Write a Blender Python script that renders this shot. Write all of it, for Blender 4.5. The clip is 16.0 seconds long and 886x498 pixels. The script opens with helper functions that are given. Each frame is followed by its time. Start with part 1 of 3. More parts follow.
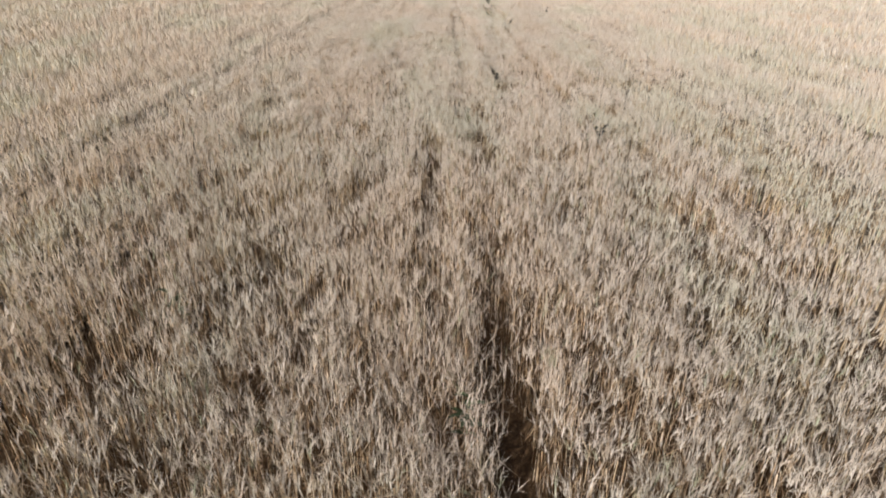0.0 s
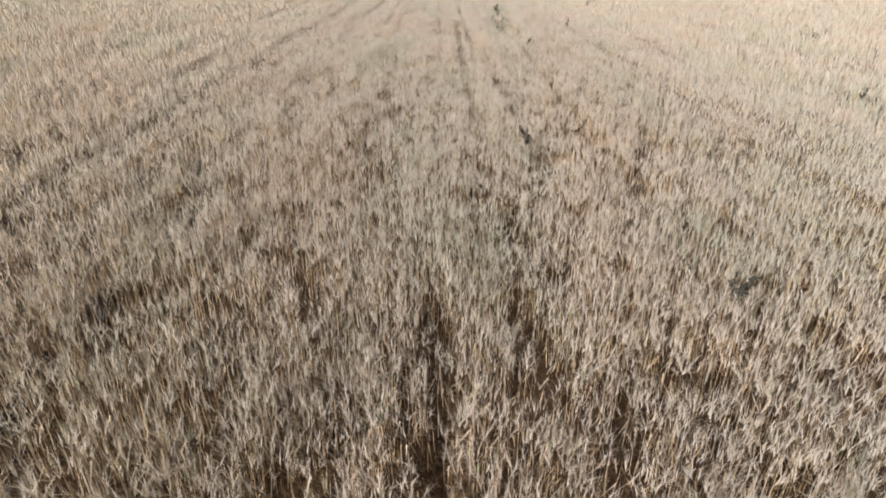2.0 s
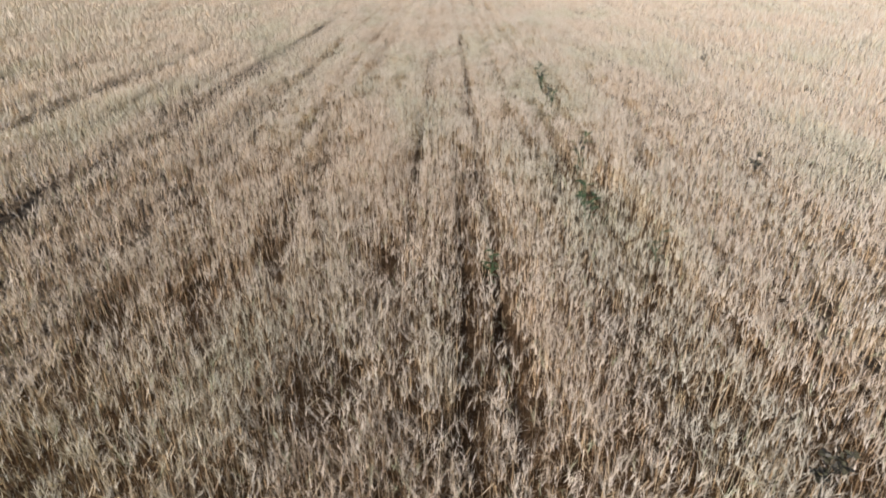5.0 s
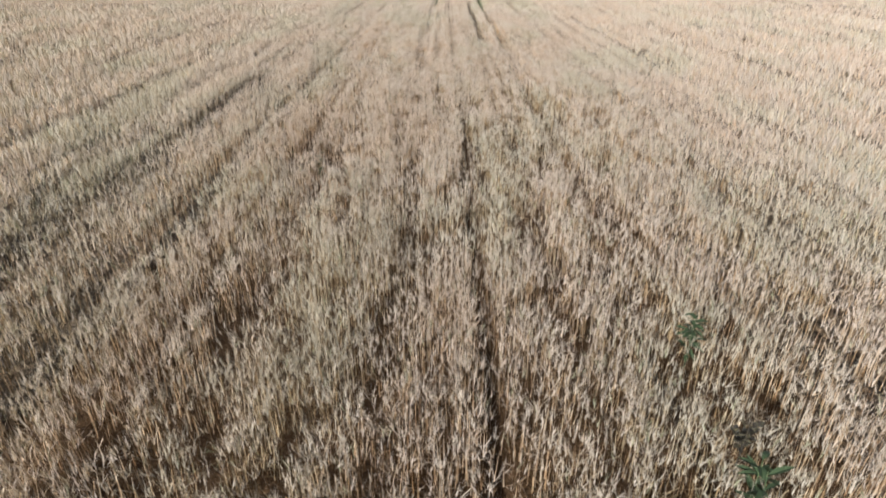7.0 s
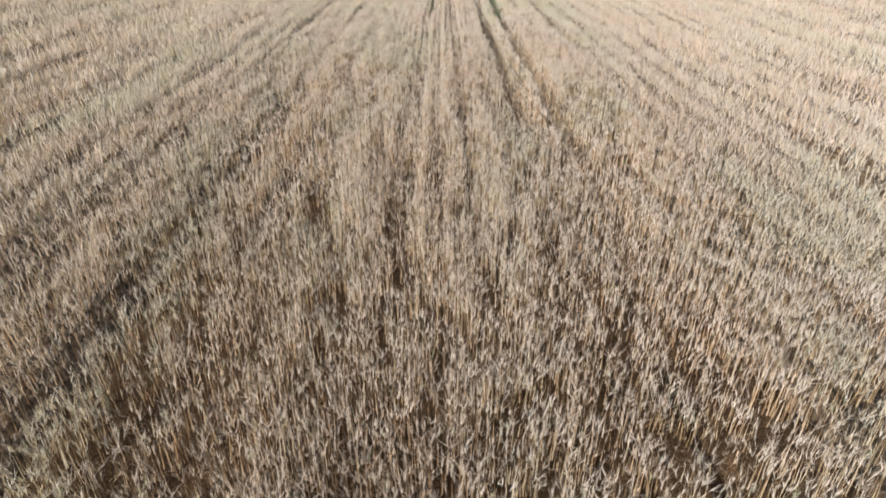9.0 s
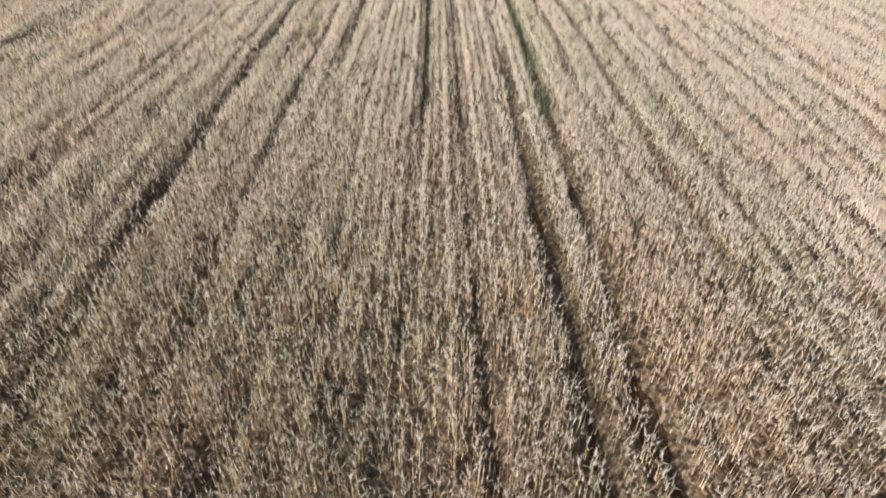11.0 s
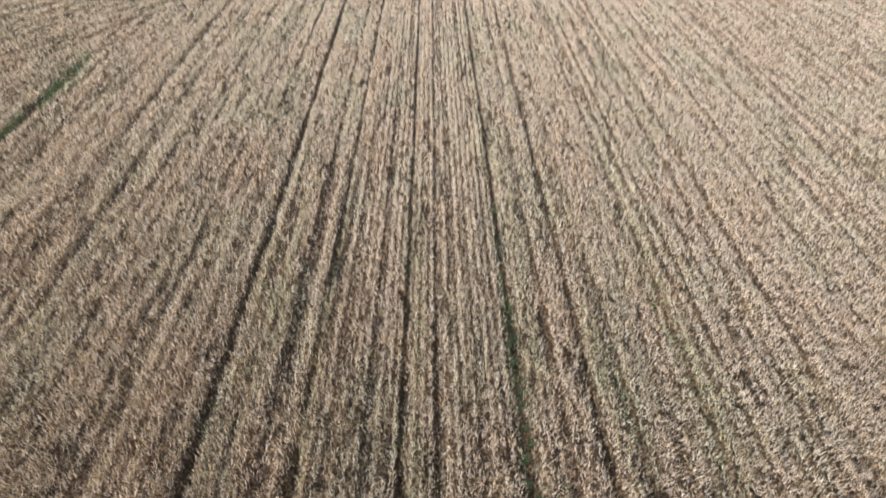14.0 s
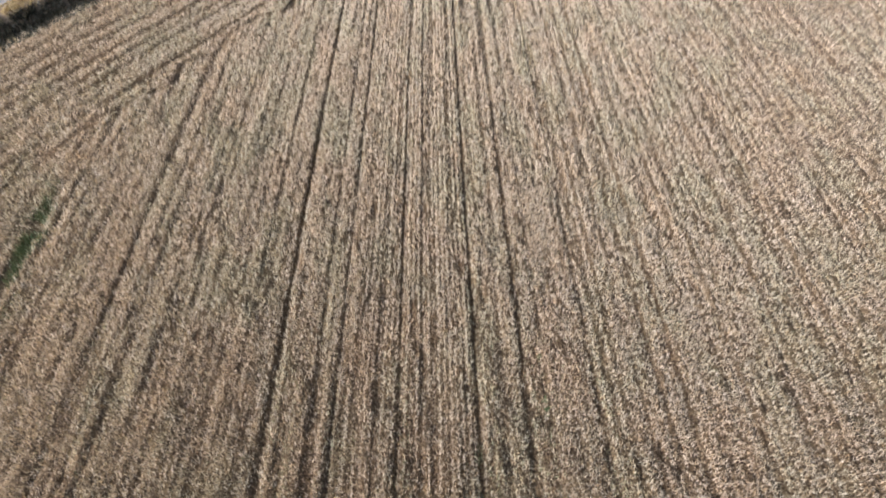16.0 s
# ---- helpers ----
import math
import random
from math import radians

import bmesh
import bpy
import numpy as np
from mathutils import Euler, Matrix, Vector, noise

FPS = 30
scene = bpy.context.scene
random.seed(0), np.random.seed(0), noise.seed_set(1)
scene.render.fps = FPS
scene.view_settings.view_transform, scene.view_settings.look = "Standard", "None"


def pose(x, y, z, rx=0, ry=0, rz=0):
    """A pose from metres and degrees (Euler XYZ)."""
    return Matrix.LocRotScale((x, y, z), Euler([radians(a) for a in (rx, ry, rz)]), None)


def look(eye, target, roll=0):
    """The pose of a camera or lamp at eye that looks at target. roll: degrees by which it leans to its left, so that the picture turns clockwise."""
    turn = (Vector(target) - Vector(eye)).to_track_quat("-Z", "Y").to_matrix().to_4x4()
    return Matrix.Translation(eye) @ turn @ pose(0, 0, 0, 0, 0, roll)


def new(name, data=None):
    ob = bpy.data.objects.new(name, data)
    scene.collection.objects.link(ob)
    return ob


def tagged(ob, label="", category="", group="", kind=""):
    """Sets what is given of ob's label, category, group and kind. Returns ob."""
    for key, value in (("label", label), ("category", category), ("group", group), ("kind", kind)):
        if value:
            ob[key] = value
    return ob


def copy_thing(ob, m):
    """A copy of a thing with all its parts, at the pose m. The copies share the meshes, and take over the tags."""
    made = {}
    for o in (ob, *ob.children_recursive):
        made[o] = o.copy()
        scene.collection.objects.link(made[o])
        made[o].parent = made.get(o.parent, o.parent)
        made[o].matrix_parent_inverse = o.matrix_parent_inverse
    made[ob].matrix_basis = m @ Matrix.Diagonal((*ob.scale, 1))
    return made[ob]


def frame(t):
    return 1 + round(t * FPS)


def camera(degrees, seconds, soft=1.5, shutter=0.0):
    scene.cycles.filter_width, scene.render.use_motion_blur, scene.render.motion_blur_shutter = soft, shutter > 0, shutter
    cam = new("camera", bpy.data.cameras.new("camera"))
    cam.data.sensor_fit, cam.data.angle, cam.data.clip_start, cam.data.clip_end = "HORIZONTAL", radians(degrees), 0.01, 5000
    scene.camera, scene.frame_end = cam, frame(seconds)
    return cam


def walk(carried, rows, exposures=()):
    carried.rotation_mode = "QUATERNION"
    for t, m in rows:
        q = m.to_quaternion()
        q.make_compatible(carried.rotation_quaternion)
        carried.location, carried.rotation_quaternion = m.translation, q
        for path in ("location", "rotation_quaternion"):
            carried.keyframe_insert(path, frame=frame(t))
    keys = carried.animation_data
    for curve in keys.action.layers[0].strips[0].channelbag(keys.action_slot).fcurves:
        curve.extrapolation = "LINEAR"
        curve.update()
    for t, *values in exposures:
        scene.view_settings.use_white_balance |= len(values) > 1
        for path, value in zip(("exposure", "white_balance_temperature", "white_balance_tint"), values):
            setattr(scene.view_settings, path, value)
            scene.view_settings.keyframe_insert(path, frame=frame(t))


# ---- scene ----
cam = camera(74.0, 16.0, soft=1.9)
walk(cam, [
    (0.0, pose(0.001, 0.000, 3.550, 63.05, -0.20, -0.45)),
    (0.5, pose(-0.033, 0.416, 3.548, 63.07, -0.17, -0.44)),
    (1.0, pose(-0.068, 1.297, 3.573, 63.03, -0.14, -0.42)),
    (1.5, pose(-0.058, 2.862, 3.615, 63.00, -0.10, -0.40)),
    (2.0, pose(-0.072, 5.035, 3.639, 63.15, -0.04, -0.40)),
    (2.5, pose(-0.067, 7.857, 3.676, 63.11, 0.03, -0.41)),
    (3.0, pose(-0.079, 11.011, 3.756, 62.97, 0.11, -0.41)),
    (3.2, pose(-0.070, 12.357, 3.781, 62.97, 0.13, -0.41)),
    (5.3, pose(0.504, 25.694, 4.013, 63.26, 0.08, 0.19)),
    (5.5, pose(0.528, 27.037, 4.067, 63.36, 0.05, 0.20)),
    (6.0, pose(0.549, 30.329, 4.219, 63.35, -0.05, 0.19)),
    (6.5, pose(0.592, 33.750, 4.374, 62.85, -0.14, 0.13)),
    (7.0, pose(0.581, 37.102, 4.506, 62.79, -0.21, 0.06)),
    (7.5, pose(0.493, 40.636, 4.593, 62.95, -0.28, -0.02)),
    (8.0, pose(0.471, 44.324, 4.740, 62.98, -0.33, -0.12)),
    (8.2, pose(0.476, 45.844, 4.817, 62.87, -0.35, -0.16)),
    (10.3, pose(0.125, 62.908, 5.815, 54.47, -0.45, -0.70)),
    (10.5, pose(0.144, 64.601, 6.222, 54.08, -0.48, -0.75)),
    (11.0, pose(0.223, 68.722, 7.119, 53.22, -0.54, -0.87)),
    (11.5, pose(0.233, 72.607, 7.741, 52.36, -0.62, -0.98)),
    (12.0, pose(0.221, 76.813, 8.834, 51.90, -0.69, -1.09)),
    (12.5, pose(0.298, 81.073, 10.099, 52.43, -0.73, -1.21)),
    (13.0, pose(0.412, 85.189, 11.589, 52.88, -0.76, -1.32)),
    (13.5, pose(0.627, 88.947, 13.180, 51.66, -0.77, -1.43)),
    (14.0, pose(0.842, 92.319, 14.941, 49.99, -0.75, -1.51)),
    (14.5, pose(1.051, 95.396, 17.080, 48.16, -0.71, -1.57)),
    (15.0, pose(1.276, 98.309, 19.413, 46.26, -0.68, -1.60)),
    (15.5, pose(1.485, 100.968, 21.737, 43.73, -0.66, -1.62)),
    (16.0, pose(1.619, 102.883, 24.173, 40.71, -0.65, -1.62)),
], exposures=[(0.0, 1.05, 6230, 12), (8.0, 1.12, 6230, 12), (11.0, 1.32, 6230, 12), (13.5, 1.34, 6230, 12), (16.0, 1.6, 6230, 13)])

# ---- light ----
SUN_AZIMUTH = 222.0      # degrees, clockwise from +y
SUN_HEIGHT = 20.5
world = bpy.data.worlds.new("sky")
scene.world = world
world.use_nodes = True
wn, wl = world.node_tree.nodes, world.node_tree.links
wn.clear()
sky = wn.new("ShaderNodeTexSky")
sky.sky_type = "NISHITA"
sky.sun_disc = False
sky.dust_density = 5.0
sky.ozone_density = 0.6
sky.sun_elevation = radians(SUN_HEIGHT)
sky.sun_rotation = radians(SUN_AZIMUTH)
background = wn.new("ShaderNodeBackground")
background.inputs["Strength"].default_value = 0.062
world_out = wn.new("ShaderNodeOutputWorld")
wl.new(sky.outputs[0], background.inputs["Color"])
wl.new(background.outputs[0], world_out.inputs["Surface"])

sun_data = bpy.data.lights.new("sun", "SUN")
sun_data.energy = 5.0
sun_data.angle = radians(0.53)
sun_data.color = (1.0, 0.985, 0.97)
sun = new("sun", sun_data)
to_sun = Vector((math.sin(radians(SUN_AZIMUTH)) * math.cos(radians(SUN_HEIGHT)),
                 math.cos(radians(SUN_AZIMUTH)) * math.cos(radians(SUN_HEIGHT)),
                 math.sin(radians(SUN_HEIGHT))))
sun.matrix_world = look(to_sun * 60, (0, 0, 0))


# ---- materials ----
def material(name):
    m = bpy.data.materials.new(name)
    m.use_nodes = True
    m.node_tree.nodes.clear()
    return m, m.node_tree.nodes, m.node_tree.links


def ramp(nodes, stops):
    r = nodes.new("ShaderNodeValToRGB")
    el = r.color_ramp.elements
    el[0].position, el[0].color = stops[0][0], (*stops[0][1], 1)
    el[1].position, el[1].color = stops[-1][0], (*stops[-1][1], 1)
    for p, c in stops[1:-1]:
        e = el.new(p)
        e.color = (*c, 1)
    return r


def noise_node(nodes, links, scale, detail=3.0, stretch=(1, 1, 1), source=None):
    n = nodes.new("ShaderNodeTexNoise")
    n.inputs["Scale"].default_value = scale
    n.inputs["Detail"].default_value = detail
    mp = nodes.new("ShaderNodeMapping")
    mp.inputs["Scale"].default_value = stretch
    if source is None:
        source = nodes.new("ShaderNodeNewGeometry").outputs["Position"]
    links.new(source, mp.inputs["Vector"])
    links.new(mp.outputs[0], n.inputs["Vector"])
    return n


def mix_color(nodes, links, fac, a, b, kind="MIX"):
    m = nodes.new("ShaderNodeMix")
    m.data_type, m.blend_type = "RGBA", kind
    for value, socket in ((fac, m.inputs[0]), (a, m.inputs[6]), (b, m.inputs[7])):
        if isinstance(value, (int, float)):
            socket.default_value = value
        elif isinstance(value, tuple):
            socket.default_value = (*value, 1)
        else:
            links.new(value, socket)
    return m.outputs[2]


def plant_material(name, stops, patch_a, patch_b, translucent=0.28, rough=0.5, gloss=0.35, rounded=0.0):
    """Dry or green blades: a shade for each blade, and drifts of tone some metres wide."""
    m, nodes, links = material(name)
    pick = nodes.new("ShaderNodeNewGeometry").outputs["Random Per Island"]
    shade = ramp(nodes, stops)
    links.new(pick, shade.inputs[0])
    drift = noise_node(nodes, links, 0.55, 2.0, (1.0, 0.35, 1.0))
    drift_ramp = ramp(nodes, [(0.36, patch_a), (0.5, (1, 1, 1)), (0.66, patch_b)])
    links.new(drift.outputs["Fac"], drift_ramp.inputs[0])
    toned = mix_color(nodes, links, 0.8, shade.outputs[0], drift_ramp.outputs[0], "MULTIPLY")
    fine = noise_node(nodes, links, 60.0, 2.0)
    fine_ramp = ramp(nodes, [(0.3, (0.66, 0.635, 0.60)), (0.7, (1.10, 1.10, 1.10))])
    links.new(fine.outputs["Fac"], fine_ramp.inputs[0])
    toned = mix_color(nodes, links, 0.7, toned, fine_ramp.outputs[0], "MULTIPLY")
    surface = nodes.new("ShaderNodeBsdfPrincipled")
    surface.inputs["Roughness"].default_value = rough
    surface.inputs["Specular IOR Level"].default_value = gloss
    links.new(toned, surface.inputs["Base Color"])
    # ears and blades are round or folded: their light varies less than that of flat slips
    lift = nodes.new("ShaderNodeVectorMath")
    lift.operation = "ADD"
    lift.inputs[1].default_value = (0.0, 0.0, rounded)
    links.new(nodes.new("ShaderNodeNewGeometry").outputs["Normal"], lift.inputs[0])
    even = nodes.new("ShaderNodeVectorMath")
    even.operation = "NORMALIZE"
    links.new(lift.outputs[0], even.inputs[0])
    links.new(even.outputs[0], surface.inputs["Normal"])
    glow = nodes.new("ShaderNodeBsdfTranslucent")
    links.new(mix_color(nodes, links, 1.0, toned, (1.0, 0.86, 0.55), "MULTIPLY"), glow.inputs["Color"])
    blend = nodes.new("ShaderNodeMixShader")
    blend.inputs[0].default_value = translucent
    links.new(surface.outputs[0], blend.inputs[1])
    links.new(glow.outputs[0], blend.inputs[2])
    out = nodes.new("ShaderNodeOutputMaterial")
    links.new(blend.outputs[0], out.inputs["Surface"])
    return m


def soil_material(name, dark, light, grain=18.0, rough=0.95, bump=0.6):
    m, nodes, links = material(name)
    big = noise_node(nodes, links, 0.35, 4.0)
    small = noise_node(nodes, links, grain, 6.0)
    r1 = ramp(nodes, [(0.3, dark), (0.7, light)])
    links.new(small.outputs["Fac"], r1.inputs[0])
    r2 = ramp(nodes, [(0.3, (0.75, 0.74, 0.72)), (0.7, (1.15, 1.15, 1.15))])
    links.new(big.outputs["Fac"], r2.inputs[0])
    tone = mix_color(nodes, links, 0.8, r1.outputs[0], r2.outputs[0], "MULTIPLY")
    surface = nodes.new("ShaderNodeBsdfPrincipled")
    surface.inputs["Roughness"].default_value = rough
    surface.inputs["Specular IOR Level"].default_value = 0.15
    links.new(tone, surface.inputs["Base Color"])
    b = nodes.new("ShaderNodeBump")
    b.inputs["Strength"].default_value = bump
    b.inputs["Distance"].default_value = 0.04
    links.new(small.outputs["Fac"], b.inputs["Height"])
    links.new(b.outputs[0], surface.inputs["Normal"])
    out = nodes.new("ShaderNodeOutputMaterial")
    links.new(surface.outputs[0], out.inputs["Surface"])
    return m


EAR = [(0.0, (0.395, 0.332, 0.262)), (0.2, (0.45, 0.390, 0.320)), (0.55, (0.495, 0.438, 0.372)), (0.85, (0.53, 0.478, 0.415)), (1.0, (0.57, 0.524, 0.465))]
UNRIPE = [(0.0, (0.19, 0.20, 0.12)), (0.5, (0.30, 0.305, 0.205)), (1.0, (0.43, 0.415, 0.31))]
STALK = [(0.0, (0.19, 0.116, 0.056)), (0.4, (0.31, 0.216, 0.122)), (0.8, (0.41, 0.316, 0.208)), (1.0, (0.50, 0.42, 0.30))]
ear = plant_material("ripe_ear", EAR, (0.90, 0.965, 0.915), (1.0, 0.95, 0.915), 0.38, 0.6, 0.2, rounded=1.0)
unripe_ear = plant_material("unripe_ear", UNRIPE, (0.89, 0.96, 0.90), (1.0, 0.96, 0.94), 0.30, 0.6, 0.2, rounded=1.0)
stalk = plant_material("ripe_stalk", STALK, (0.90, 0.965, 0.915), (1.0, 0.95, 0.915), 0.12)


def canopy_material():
    """The crop seen from far as a closed sheet: ear by ear grain, shade of the gaps in its colour, with relief."""
    m, nodes, links = material("shaded_ear_canopy")
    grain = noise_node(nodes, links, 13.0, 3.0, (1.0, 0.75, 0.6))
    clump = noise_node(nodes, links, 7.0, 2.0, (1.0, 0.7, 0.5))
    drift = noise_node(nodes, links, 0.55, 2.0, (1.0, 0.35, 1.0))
    # the ramp's dark end paints the shade in the gaps between ears
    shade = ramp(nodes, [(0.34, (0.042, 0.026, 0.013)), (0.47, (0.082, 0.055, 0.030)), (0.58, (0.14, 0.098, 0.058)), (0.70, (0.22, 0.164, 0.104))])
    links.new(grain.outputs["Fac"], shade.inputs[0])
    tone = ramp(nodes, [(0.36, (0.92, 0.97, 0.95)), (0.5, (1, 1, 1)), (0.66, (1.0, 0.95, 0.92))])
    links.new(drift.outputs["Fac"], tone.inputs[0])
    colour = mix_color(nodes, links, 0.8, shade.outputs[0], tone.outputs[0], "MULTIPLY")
    surface = nodes.new("ShaderNodeBsdfPrincipled")
    surface.inputs["Roughness"].default_value = 0.6
    surface.inputs["Specular IOR Level"].default_value = 0.3
    links.new(colour, surface.inputs["Base Color"])
    b1, b2 = nodes.new("ShaderNodeBump"), nodes.new("ShaderNodeBump")
    b1.inputs["Distance"].default_value, b2.inputs["Distance"].default_value = 0.12, 0.04
    b1.inputs["Strength"].default_value, b2.inputs["Strength"].default_value = 0.9, 1.0
    links.new(clump.outputs["Fac"], b1.inputs["Height"])
    links.new(grain.outputs["Fac"], b2.inputs["Height"])
    links.new(b1.outputs[0], b2.inputs["Normal"])
    links.new(b2.outputs[0], surface.inputs["Normal"])
    out = nodes.new("ShaderNodeOutputMaterial")
    links.new(surface.outputs[0], out.inputs["Surface"])
    return m


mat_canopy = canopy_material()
# dead straw brown, taken darker to hold the shade deep between the stems
mat_litter = soil_material("shaded_straw_litter", (0.036, 0.020, 0.009), (0.10, 0.060, 0.029), 26.0)
mat_soil = soil_material("dry_soil", (0.10, 0.072, 0.05), (0.24, 0.19, 0.14), 12.0)
mat_gravel = soil_material("track_gravel", (0.10, 0.10, 0.105), (0.22, 0.22, 0.225), 9.0)
green = plant_material("green_leaf", [(0.0, (0.035, 0.055, 0.025)), (0.6, (0.075, 0.105, 0.05)), (1.0, (0.15, 0.175, 0.09))],
                       (0.8, 0.9, 0.9), (1.1, 1.0, 0.8), 0.3)
dark_weed = plant_material("dark_seed_weed", [(0.0, (0.02, 0.018, 0.014)), (0.6, (0.04, 0.035, 0.025)), (1.0, (0.08, 0.075, 0.045))],
                           (0.9, 0.9, 0.9), (1.0, 1.0, 0.9), 0.1)
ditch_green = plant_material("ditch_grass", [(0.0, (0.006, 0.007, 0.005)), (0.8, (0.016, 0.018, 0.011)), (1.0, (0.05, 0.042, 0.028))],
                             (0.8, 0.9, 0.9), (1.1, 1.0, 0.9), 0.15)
bank_dry = plant_material("dry_bank_grass", [(0.0, (0.12, 0.08, 0.03)), (0.6, (0.34, 0.25, 0.10)), (1.0, (0.50, 0.42, 0.24))],
                          (0.85, 0.85, 0.8), (1.0, 1.0, 0.9), 0.25)

# ---- the plan of the field ----
HEAD = np.array((0.52, 0.854))            # the way the headland, the ditch and the track run
SIDE = np.array((-0.854, 0.52))           # away from the field
INNER, EDGE = 86.5, 100.3                  # the headland's inner side and the crop's outer edge, along SIDE
# furrows: place across, half width, depth (0 to 1), from y, to y
FURROWS = [(-36.0, 0.18, 0.7, 0, 105), (-31.0, 0.18, 0.7, 0, 110), (-27.0, 0.16, 0.6, 0, 200), (-24.4, 0.14, 0.6, 0, 115), (-22.3, 0.14, 0.6, 0, 115),
           (-20.1, 0.62, 1.0, 104, 131), (-17.6, 0.16, 0.6, 0, 200), (-14.45, 0.17, 0.62, 0, 200), (-13.4, 0.13, 0.55, 80, 200), (-11.7, 0.24, 0.85, 22, 46), (-11.3, 0.14, 0.55, 40, 200),
           (-10.3, 0.14, 0.5, 60, 200), (-8.75, 0.12, 0.66, 20, 70), (-8.75, 0.11, 0.52, 66, 200), (-7.2, 0.12, 0.45, 0, 200), (-5.78, 0.16, 0.86, 4, 50), (-5.66, 0.14, 0.76, 44, 76), (-5.66, 0.18, 1.0, 70, 200),
           (-4.72, 0.11, 0.62, 86, 118), (-3.84, 0.15, 0.90, 32, 76), (-3.80, 0.13, 0.74, 68, 200), (-2.85, 0.16, 0.88, 84, 200), (-2.5, 0.13, 0.66, 28, 84),
           (-2.37, 0.08, 0.62, 90, 104), (-1.9, 0.13, 0.7, 26, 54), (-1.68, 0.09, 0.58, 60, 200), (-0.96, 0.12, 0.5, 98, 122), (-0.08, 0.15, 0.92, 79, 200), (-0.2, 0.10, 0.6, 55, 78),
           (-0.10, 0.12, 0.7, 5.0, 9.6), (-0.09, 0.14, 0.8, 31.5, 37.5), (0.55, 0.17, 1.0, -9, 8.0), (0.66, 0.12, 0.74, 13, 38), (1.07, 0.10, 0.82, 22, 58), (0.95, 0.12, 0.78, 57, 200),
           (1.7, 0.09, 0.55, 60, 104), (1.95, 0.10, 0.6, 46, 60), (2.6, 0.16, 0.92, 29, 39), (2.42, 0.21, 1.0, 62, 93), (2.42, 0.13, 0.75, 46, 68), (2.24, 0.12, 0.72, 88, 110), (2.85, 0.09, 0.6, 100, 200),
           (2.72, 0.13, 0.76, 9, 31), (3.1, 0.15, 0.8, 26, 66), (3.33, 0.22, 0.98, 60, 91), (3.38, 0.20, 0.95, 80, 200), (3.96, 0.09, 0.55, 108, 200), (4.42, 0.13, 0.72, 84, 108), (5.54, 0.12, 0.6, 6, 80), (5.54, 0.17, 0.92, 72, 200),
           (6.52, 0.14, 0.76, 60, 200), (7.6, 0.11, 0.5, 0, 200), (8.68, 0.18, 0.8, 30, 200), (9.9, 0.20, 0.86, 10, 48), (10.4, 0.20, 0.86, 44, 90), (10.6, 0.16, 0.76, 84, 200), (11.5, 0.18, 0.84, 0, 200), (12.52, 0.20, 0.92, 0, 200),
           (14.5, 0.11, 0.55, 0, 200), (15.3, 0.18, 0.8, 0, 200), (16.9, 0.12, 0.5, 0, 200), (17.9, 0.20, 0.8, 0, 200), (20.6, 0.20, 0.8, 0, 200), (22.0, 0.17, 0.7, 0, 200),
           (24.5, 0.17, 0.7, 0, 200), (28.0, 0.22, 0.8, 0, 200), (31.0, 0.22, 0.8, 0, 200), (34.0, 0.18, 0.7, 0, 200), (39.0, 0.18, 0.7, 0, 200)]
filler = random.Random(11)
places = sorted(f[0] for f in FURROWS)
for a, b in zip(places, places[1:]):
    if b - a > 1.25:
        parts_between = max(2, round((b - a) / 0.95))
        for k in range(1, parts_between):
            FURROWS.append((a + (b - a) * (k + filler.uniform(-0.18, 0.18)) / parts_between, filler.uniform(0.09, 0.14) + (0.04 if abs(a) > 11 else 0.0), filler.uniform(0.5, 0.8) * (0.7 if abs(a) > 6 else 1.0), 24 if abs(a) < 4 else 80, 200))
FURROWS.sort()
# gaps across the rows of the headland, along SIDE
HEADLAND_FURROWS = np.array((87.9, 90.3, 91.5, 92.9, 94.6, 96.2, 98.0))
FX, FW, FD, F0, F1 = np.array(FURROWS).T


def lattice(seed, nx=512, ny=512):
    return np.random.default_rng(seed).random((nx, ny))


TABLES = [lattice(s) for s in range(12)]


def value_noise(x, y, table):
    """Smooth noise from 0 to 1, one unit of x and y wide."""
    t = TABLES[table]
    xi, yi = np.floor(x).astype(int), np.floor(y).astype(int)
    fx, fy = x - xi, y - yi
    fx, fy = fx * fx * (3 - 2 * fx), fy * fy * (3 - 2 * fy)
    a, b = t[xi % 512, yi % 512], t[(xi + 1) % 512, yi % 512]
    c, d = t[xi % 512, (yi + 1) % 512], t[(xi + 1) % 512, (yi + 1) % 512]
    return (a * (1 - fx) + b * fx) * (1 - fy) + (c * (1 - fx) + d * fx) * fy


def wobble(y):
    """The drill's sideways drift along the rows."""
    bend = 0.009 * np.maximum(y - 78.0, 0.0)
    return bend + 0.10 * (value_noise(y / 9.0, y * 0 + 3.3, 0) - 0.5) + 0.05 * (value_noise(y / 2.2, y * 0 + 8.7, 1) - 0.5)


